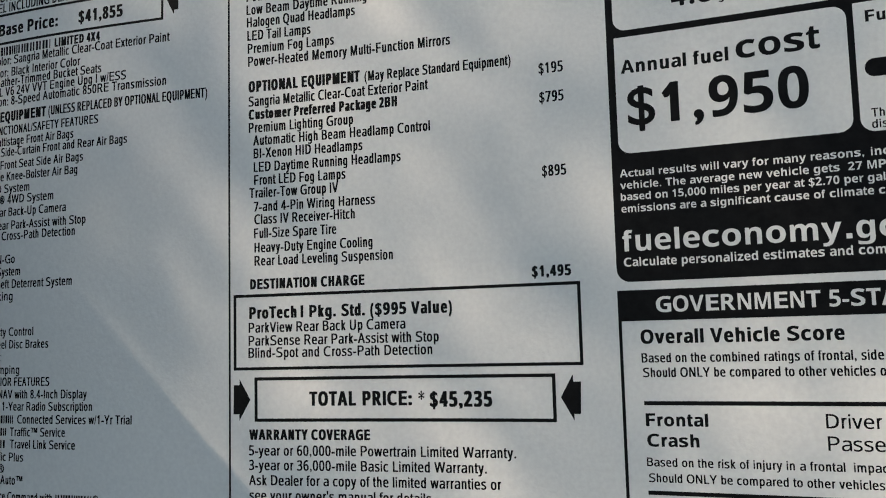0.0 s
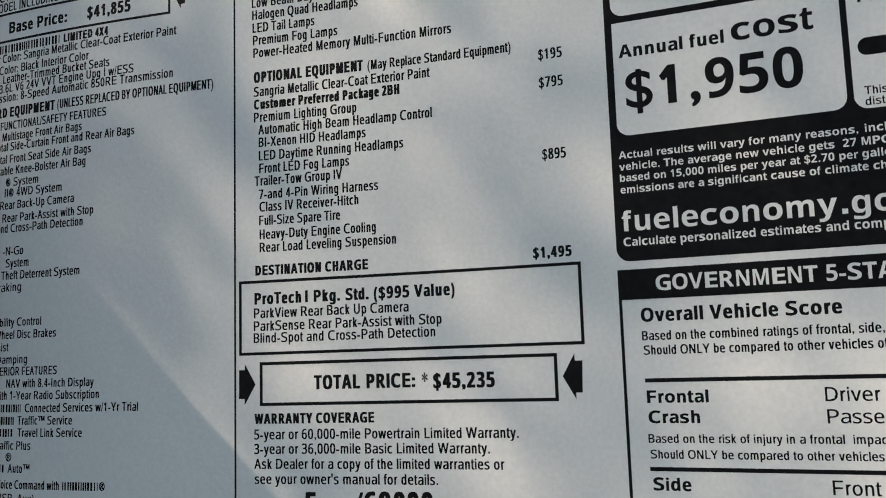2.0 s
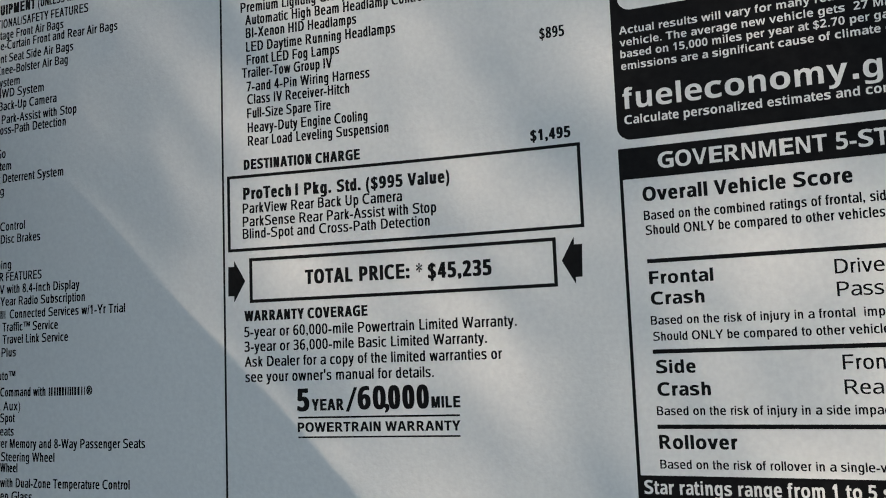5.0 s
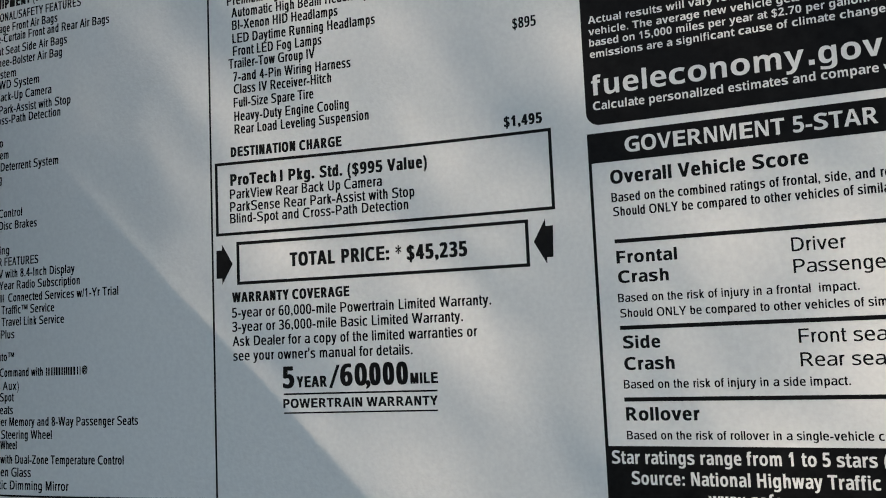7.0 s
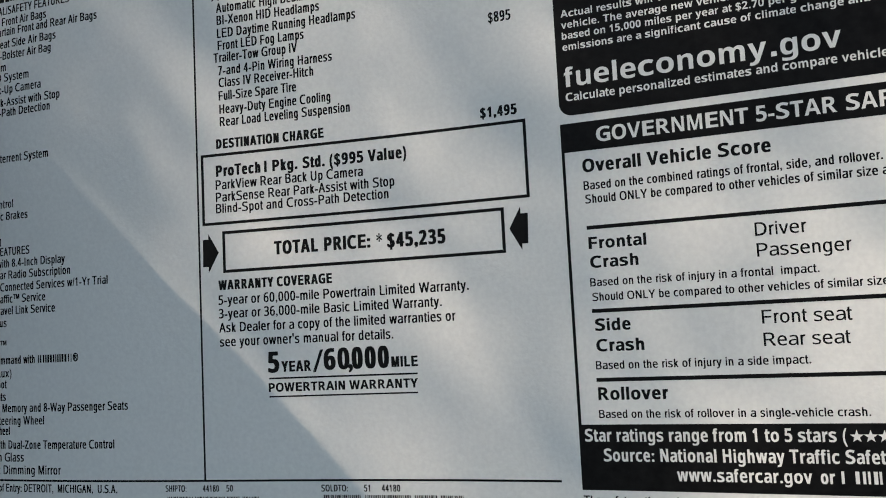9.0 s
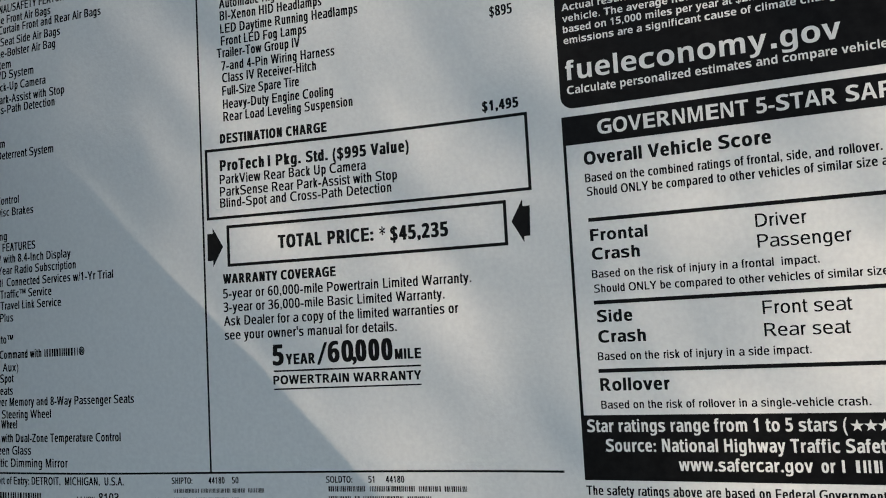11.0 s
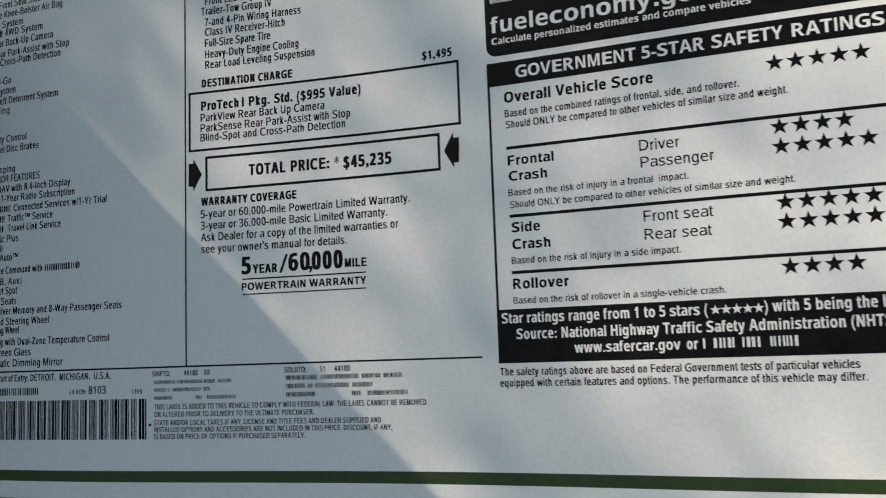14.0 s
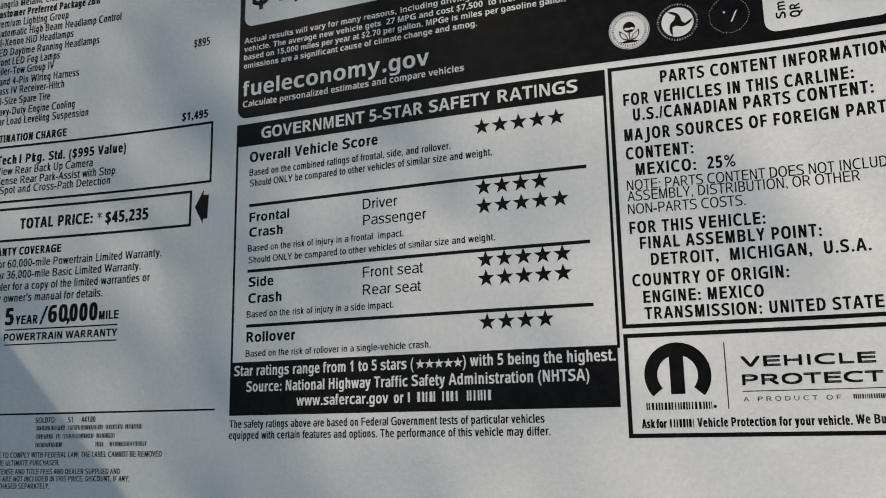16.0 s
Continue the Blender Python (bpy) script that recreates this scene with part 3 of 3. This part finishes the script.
words(cell, "Fue", 56.6, 62.9, 132.2, 2.6, BOLD, lift=7)
words(cell, "This", 56.4, 61.0, 110.7, 1.9, MID, lift=7)
words(cell, "dist", 56.4, 60.4, 108.2, 1.9, MID, lift=7)
round_block(cell, "scale_bar", 55.8, 119.7, 112, 123.8, (2.0, 2.0, 2.0, 2.0), INK, 7)
words(epa, "Actual results will vary for many reasons,", 1.0, 54.4, 102.2, 1.85, WHITE, PAPER, 5)
words(epa, "including driving conditions", 55.8, 92.5, 102.2, 1.85, WHITE, PAPER, 5)
words(epa, "vehicle. The average new vehicle gets  27 MPG and cost $7,500  to fuel", 1.0, 91.0, 99.3, 1.85, WHITE, PAPER, 5)
words(epa, "based on 15,000 miles per year at $2.70 per gallon. MPGe is miles per gasoline gallon", 1.0, 105.5, 96.5, 1.85, WHITE, PAPER, 5)
words(epa, "emissions are a significant cause of climate change and smog.", 1.0, 79.7, 93.6, 1.85, WHITE, PAPER, 5)
words(epa, "fueleconomy", 0.9, 48.9, 84.25, 5.1, HEAVY, PAPER, 5)
block(epa, "full_stop", 49.75, 84.25, 50.95, 85.4, PAPER, 5)
words(epa, "gov", 51.8, 64.7, 84.25, 5.1, HEAVY, PAPER, 5)
words(epa, "Calculate personalized estimates and compare vehicles", 1.0, 75.4, 80.6, 2.1, WHITE, PAPER, 5)
seal = disc(epa, "round_seal", 122.3, 85.2, 5.4, PAPER, 5, "white round seal with a plain flower")
ring(seal, "seal_rim", 122.3, 85.2, 5.05, 5.2, INK, 7)
dashes(seal, 122.3, 85.2, 4.05, 4.7, 44, INK, 7, 0.42)
ring(seal, "flower_head", 122.3, 86.1, 0.0, 1.6, INK, 7)
shape(seal, "flower_wave", [(120.9, 85.7), (121.6, 86.1), (122.3, 85.8), (123.0, 86.1), (123.7, 85.8), (123.4, 85.3), (122.7, 85.5), (122.0, 85.2), (121.3, 85.4)], PAPER, 9)
block(seal, "stalk", 122.15, 82.2, 122.45, 84.6, INK, 7)
for way in (-1, 1):
    leaf = [(0.1, 82.2), (0.9, 84.0), (2.7, 85.5), (2.6, 83.8), (1.6, 82.6)]
    cx, cz = 1.6, 83.7
    shape(seal, "petal", [(122.3 + way * x, z) for x, z in leaf][::way], INK, 7)
    shape(seal, "petal_field", [(122.3 + way * (cx + (x - cx) * 0.68), cz + (z - cz) * 0.68) for x, z in leaf][::way], PAPER, 9)
shape(seal, "flower_foot", [(119.7, 82.0), (122.3, 82.5), (124.9, 82.0), (123.8, 81.6), (120.8, 81.6)], INK, 7)
seal = disc(epa, "round_seal", 135.0, 85.7, 4.15, PAPER, 5, "white round seal with a black three-armed swirl")
dashes(seal, 135.0, 85.7, 4.8, 5.3, 46, PAPER, 5, 0.24)
for k in range(3):
    outer, inner = [], []
    for i in range(13):
        q = i / 12
        a = radians(62 + 120 * k + 66 * q ** 1.3)
        wide = 0.72 * (1 - q) + 0.2
        cx, cz = 135.0 + 4.0 * q * math.cos(a), 85.7 + 4.0 * q * math.sin(a)
        turn = a + radians(90 - 35 * q)
        outer.append((cx + wide * math.cos(turn), cz + wide * math.sin(turn)))
        inner.append((cx - wide * math.cos(turn), cz - wide * math.sin(turn)))
    shape(seal, "swirl_arm", inner + outer[::-1], INK, 7 + 0.3 * k)
seal = dashes(epa, 148.1, 85.7, 4.8, 5.1, 46, PAPER, 5, 0.14)
tagged(seal, "faint ring of fine lettering")
shape(seal, "seal_mark", [(148.3, 83.6), (149.7, 86.6), (150.2, 86.9), (148.9, 83.9)], PAPER, 5)
disc(seal, "seal_mark", 146.9, 86.6, 0.3, PAPER, 5)
cell = round_block(epa, "white_field", 156.6, 79.3, 186.5, 112, (3.0, 3.0, 3.0, 3.0), PAPER, 5)
words(cell, "Smartphone", 161.9, 180.6, 82.6, 2.4, NEWS, lift=7, upright=True)
words(cell, "QR Code", 165.4, 176.8, 82.4, 2.5, NEWS, lift=7, upright=True)

# government star ratings
gov = outline(sticker, "star_rating_panel", -0.9, -0.3, 115.1, 74.9, 0.75, label="black framed panel of safety star ratings")
head = block(gov, "header_band", -0.9, 67.6, 115.1, 74.9, INK, 4)
for txt, x0, x1 in (("GOVERNMENT", 8.0, 43.7), ("5-STAR", 45.4, 62.5), ("SAFETY", 64.4, 82.9), ("RATINGS", 85.1, 107.6)):
    words(head, txt, x0, x1, 69.5, 3.7, BLACK, PAPER, 6)
words(gov, "Overall Vehicle Score", 4.1, 48.0, 62.2, 3.3, BOLD)
words(gov, "Based on the combined ratings of frontal, side, and rollover.", 4.1, 70.8, 57.8, 2.2, MID)
words(gov, "Should ONLY be compared to other vehicles of similar size and weight.", 4.3, 83.0, 54.4, 2.2, MID)
for z in (48.75, 28.25, 11.55):
    block(gov, "rule", 4.2, z - 0.85, 108.9, z + 0.1)
words(gov, "Frontal", 4.4, 18.4, 43.1, 2.95, BOLD)
words(gov, "Crash", 4.5, 16.2, 38.4, 2.95, BOLD)
words(gov, "Driver", 43.1, 54.1, 43.1, 3.1, THIN)
words(gov, "Passenger", 43.2, 63.0, 38.3, 3.1, THIN)
words(gov, "Based on the risk of injury in a frontal  impact.", 4.2, 56.0, 33.9, 2.0, MID)
words(gov, "Should ONLY be compared to other vehicles of similar size and weight.", 4.5, 83.1, 30.3, 2.0, MID)
words(gov, "Side", 4.7, 13.3, 23.0, 3.0, BOLD)
words(gov, "Crash", 4.7, 16.2, 18.0, 3.0, BOLD)
words(gov, "Front seat", 43.1, 61.8, 23.0, 3.1, THIN)
words(gov, "Rear seat", 43.1, 61.1, 17.9, 3.05, THIN)
words(gov, "Based on the risk of injury in a side impact.", 4.3, 52.7, 13.7, 2.0, MID)
words(gov, "Rollover", 4.4, 21.0, 6.3, 3.1, BOLD)
words(gov, "Based on the risk of rollover in a single-vehicle crash.", 4.3, 63.8, 2.0, 1.95, MID)
for z, count in ((63.1, 5), (45.6, 4), (40.2, 5), (25.2, 5), (20.0, 5), (8.1, 4)):
    for i in range(count):
        star(gov, 80.2 + 5.3 * i, z, 2.55)
foot = block(gov, "footer_band", -0.9, -15.15, 114.4, -0.2, INK, 4)
words(foot, "Star ratings range from 1 to 5 stars (", 0.5, 58.6, -3.6, 3.05, WHITE, PAPER, 6)
for i in range(5):
    star(foot, 60.6 + 2.75 * i, -2.4, 1.45, PAPER, 6)
words(foot, ") with 5 being the highest.", 73.0, 113.8, -3.5, 3.05, WHITE, PAPER, 6)
words(foot, "Source: National Highway Traffic Safety Administration (NHTSA)", 4.8, 106.9, -8.3, 3.05, WHITE, PAPER, 6)
words(foot, "www.safercar.gov", 21.7, 50.9, -12.7, 3.0, WHITE, PAPER, 6)
words(foot, "or", 52.6, 55.5, -12.7, 3.0, WHITE, PAPER, 6)
for x0, x1 in ((56.8, 57.9), (59.6, 65.3), (66.9, 72.2), (73.9, 81.2)):
    bar(foot, x0, x1, -12.6, 2.7, PAPER, 6, "number_bar")
words(sticker, "The safety ratings above are based on Federal Government tests of particular vehicles", -0.7, 94.8, -18.7, 2.25, MID)
words(sticker, "equipped with certain features and options. The performance of this vehicle may differ.", -0.8, 96.3, -21.9, 2.25, MID)

# parts content
parts = outline(sticker, "parts_content_panel", 115.9, 4.5, 222, 75.1, 1.05, label="black framed panel on the origin of the parts")
words(parts, "PARTS CONTENT INFORMATION", 129.5, 184.5, 69.3, 3.35, STAMP, track=0.04)
words(parts, "FOR VEHICLES IN THIS CARLINE:", 119.6, 176.1, 63.9, 3.35, STAMP, track=0.04)
words(parts, "U.S./CANADIAN PARTS CONTENT:", 121.9, 180.1, 59.5, 3.35, STAMP, track=0.04)
words(parts, "MAJOR SOURCES OF FOREIGN PARTS", 119.3, 184.6, 54.1, 3.3, STAMP, track=0.04)
words(parts, "CONTENT:", 119.4, 136.6, 49.0, 3.3, STAMP, track=0.04)
words(parts, "MEXICO:  25%", 121.7, 146.6, 44.5, 3.25, STAMP, track=0.04)
words(parts, "NOTE: PARTS CONTENT DOES NOT INCLUDE FINAL", 119.2, 192.4, 40.6, 2.75, LIGHT)
words(parts, "ASSEMBLY, DISTRIBUTION, OR OTHER", 119.2, 174.9, 37.7, 2.75, LIGHT)
words(parts, "NON-PARTS COSTS.", 119.1, 148.2, 34.2, 2.75, LIGHT)
words(parts, "FOR THIS VEHICLE:", 119.2, 152.5, 29.0, 3.2, STAMP, track=0.04)
words(parts, "FINAL ASSEMBLY POINT:", 121.6, 165.1, 24.8, 3.2, STAMP, track=0.04)
words(parts, "DETROIT,  MICHIGAN,  U.S.A.", 124.1, 175.6, 20.4, 3.15, STAMP, track=0.04)
words(parts, "COUNTRY OF ORIGIN:", 119.1, 156.8, 15.2, 3.15, STAMP, track=0.04)
words(parts, "ENGINE: MEXICO", 121.6, 150.6, 10.8, 3.1, STAMP, track=0.04)
words(parts, "TRANSMISSION: UNITED STATES", 121.7, 179.3, 6.6, 3.1, STAMP, track=0.04)

# service contract advertisement
offer = outline(sticker, "offer_panel", 116.0, -22.85, 222, 3.1, 1.05, label="black framed advertisement for vehicle protection")
emblem = ring(offer, "emblem", 128.7, -7.6, 4.9, 8.05, INK, 3, -40, 220, 48, "black round emblem with an open foot")
block(emblem, "emblem_stem", 126.9, -12.3, 130.3, -1.9, INK, 4)
bar(offer, 120.7, 136.4, -16.1, 1.8, name="brand_bar")
disc(offer, "bullet", 137.1, -15.5, 0.4, INK, 3)
block(offer, "divider", 140.1, -16.2, 140.35, 0.0)
words(offer, "VEHICLE", 143.8, 173.9, -6.2, 2.6, BROAD)
words(offer, "PROTECTION", 143.8, 186.5, -10.6, 2.6, BROAD)
block(offer, "underline", 143.7, -12.15, 196, -11.95)
words(offer, "A PRODUCT OF", 143.8, 165.6, -14.5, 1.1, THIN, track=0.42)
bar(offer, 168.2, 177.5, -14.45, 1.1, name="brand_bar")
words(offer, "Ask for", 119.3, 125.3, -20.5, 2.2, NEWS)
bar(offer, 126.1, 131.8, -20.4, 2.0, name="brand_bar")
words(offer, "Vehicle Protection for your vehicle.", 132.6, 167.5, -20.4, 2.2, NEWS)
words(offer, "We Bu", 168.2, 174.6, -20.2, 2.15, NEWS)

# ---- out of view: an added mirror-like block and an added tree, placed to shade the window ----
# made-up block, never in view; its edge throws the sheet's diagonal shadow
mirror = new("door_mirror")
mirror.matrix_world = PLACE @ pose(-0.300, -0.006, 0.231, 0, -44.4, 0)
tagged(mirror, "dark red door mirror on the side of the car", "mirror")
bm = bmesh.new()
box(bm, (-0.42, -0.26, -0.12), (0.0, -0.05, 0.0), 0.004, 2)
part("shade_block", bm, PAINT, mirror)
bm = bmesh.new()
box(bm, (-0.42, -0.05, -0.09), (-0.004, 0.0, -0.004), 0.003, 2)
part("arm", bm, RUBBER, mirror, "black mirror arm")

rnd = random.Random(7)
AWAY = -SUN_WAY
ACROSS = (TURN3 @ Vector((0.714, 0, 0.70))).normalized()
ALONG = AWAY.cross(ACROSS).normalized()
if ALONG.dot(TURN3 @ Vector((0.70, 0, -0.714))) < 0:
    ALONG = -ALONG
CROWN = PLACE @ Vector((0, 0, 0)) + AWAY * 2.3
# invented tree, never in view, there only for its shade
shade_tree = new("tree")
base = CROWN + ALONG * -1.15
shade_tree.matrix_world = Matrix.Translation((base.x, base.y, 0))
tagged(shade_tree, "leafy green tree standing beside the parked car", "tree")


def limb(bm, a, c, ra, rc, sides=8):
    way = (c - a).normalized()
    side = way.orthogonal().normalized()
    up = way.cross(side)
    rings = [[bm.verts.new(p + (side * math.cos(2 * math.pi * i / sides) + up * math.sin(2 * math.pi * i / sides)) * r) for i in range(sides)] for p, r in ((a, ra), ((a + c) / 2 + side * ra * 0.3, (ra + rc) / 2), (c, rc))]
    for low, top in zip(rings, rings[1:]):
        for i in range(sides):
            bm.faces.new((low[i], low[(i + 1) % sides], top[(i + 1) % sides], top[i]))


bm = bmesh.new()
limb(bm, Vector((0, 0, 0)), Vector((0, 0, base.z - 0.9)), 0.12, 0.09)
limb(bm, Vector((0, 0, base.z - 0.95)), Vector((0, 0, base.z + 0.9)), 0.09, 0.02)
for k in range(9):
    a = Vector((0, 0, base.z - 0.9 + 0.17 * k))
    turn = 2.4 * k
    limb(bm, a, a + Vector((math.cos(turn) * 0.8, math.sin(turn) * 0.6, 0.5)), 0.04, 0.01, 6)
part("trunk", bm, BARK, shade_tree)


# leaf area against sheet x (mm), fitted to the paper's left-to-right brightness
SHADE_RAMP = ((-420, 3.0), (-200, 2.6), (-140, 2.4), (-115, 2.0), (-95, 1.5), (-75, 1.1), (-40, 0.93), (0, 1.05), (40, 0.92), (72, 0.83), (97, 0.45), (120, 0.2), (170, 0.06), (230, 0.0))


THIN = np.interp(np.arange(-420, 231), [p[0] for p in SHADE_RAMP], [p[1] for p in SHADE_RAMP]).tolist()
# darker (+) and lighter (-) spots wanted on the sheet: leaf area, place (mm), reach (mm)
SHADE_SPOTS = ((0.23, 14, 142, 26), (0.34, -34, -2, 18), (-0.40, 109, -2, 26), (-0.43, -58, 70, 18), (0.06, 2, 46, 18), (0.18, -94, 106, 18), (-0.15, 50, 10, 18), (0.18, 74, -26, 18), (0.26, -10, 130, 18), (0.10, 98, 34, 36), (0.22, 170, -38, 26), (0.64, -25, 70, 18), (-0.44, 38, 94, 18), (0.13, 170, 106, 36), (0.22, 73, 58, 18), (-0.30, -70, 34, 18), (0.33, 74, 34, 18), (-0.11, 74, 130, 26), (0.44, -22, 58, 18), (0.60, -45, -17, 17), (0.30, -20, -46, 18))


def shade_cover(e1, e2):
    """Leaf area over each square metre seen along the sun's way, set by the shade wanted on the sheet: thinner towards
    one side, with spots.
    """
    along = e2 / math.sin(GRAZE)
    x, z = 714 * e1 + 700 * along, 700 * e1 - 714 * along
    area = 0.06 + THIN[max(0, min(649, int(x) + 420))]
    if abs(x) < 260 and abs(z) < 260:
        area += sum(a * math.exp(-((x - cx) ** 2 + (z - cz) ** 2) / (2 * r * r)) for a, cx, cz, r in SHADE_SPOTS)
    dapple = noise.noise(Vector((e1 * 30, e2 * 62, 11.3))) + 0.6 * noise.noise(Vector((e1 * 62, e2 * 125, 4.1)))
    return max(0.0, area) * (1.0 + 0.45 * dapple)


# leaves kept more often where the sheet is to be darker
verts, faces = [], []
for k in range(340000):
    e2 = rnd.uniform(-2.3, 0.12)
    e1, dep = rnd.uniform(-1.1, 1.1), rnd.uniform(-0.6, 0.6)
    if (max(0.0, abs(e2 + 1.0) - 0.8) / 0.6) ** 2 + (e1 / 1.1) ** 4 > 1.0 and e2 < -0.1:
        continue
    if rnd.random() > shade_cover(e1, e2) / 2.6:
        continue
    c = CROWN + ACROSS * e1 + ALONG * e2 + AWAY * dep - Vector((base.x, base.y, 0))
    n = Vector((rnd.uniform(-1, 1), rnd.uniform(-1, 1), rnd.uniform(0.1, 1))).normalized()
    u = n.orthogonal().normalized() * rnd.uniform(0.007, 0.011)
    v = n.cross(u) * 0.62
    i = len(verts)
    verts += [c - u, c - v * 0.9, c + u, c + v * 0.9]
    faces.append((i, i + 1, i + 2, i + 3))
link("shade_crown", verts, faces, LEAF, shade_tree, "loose green leaves")
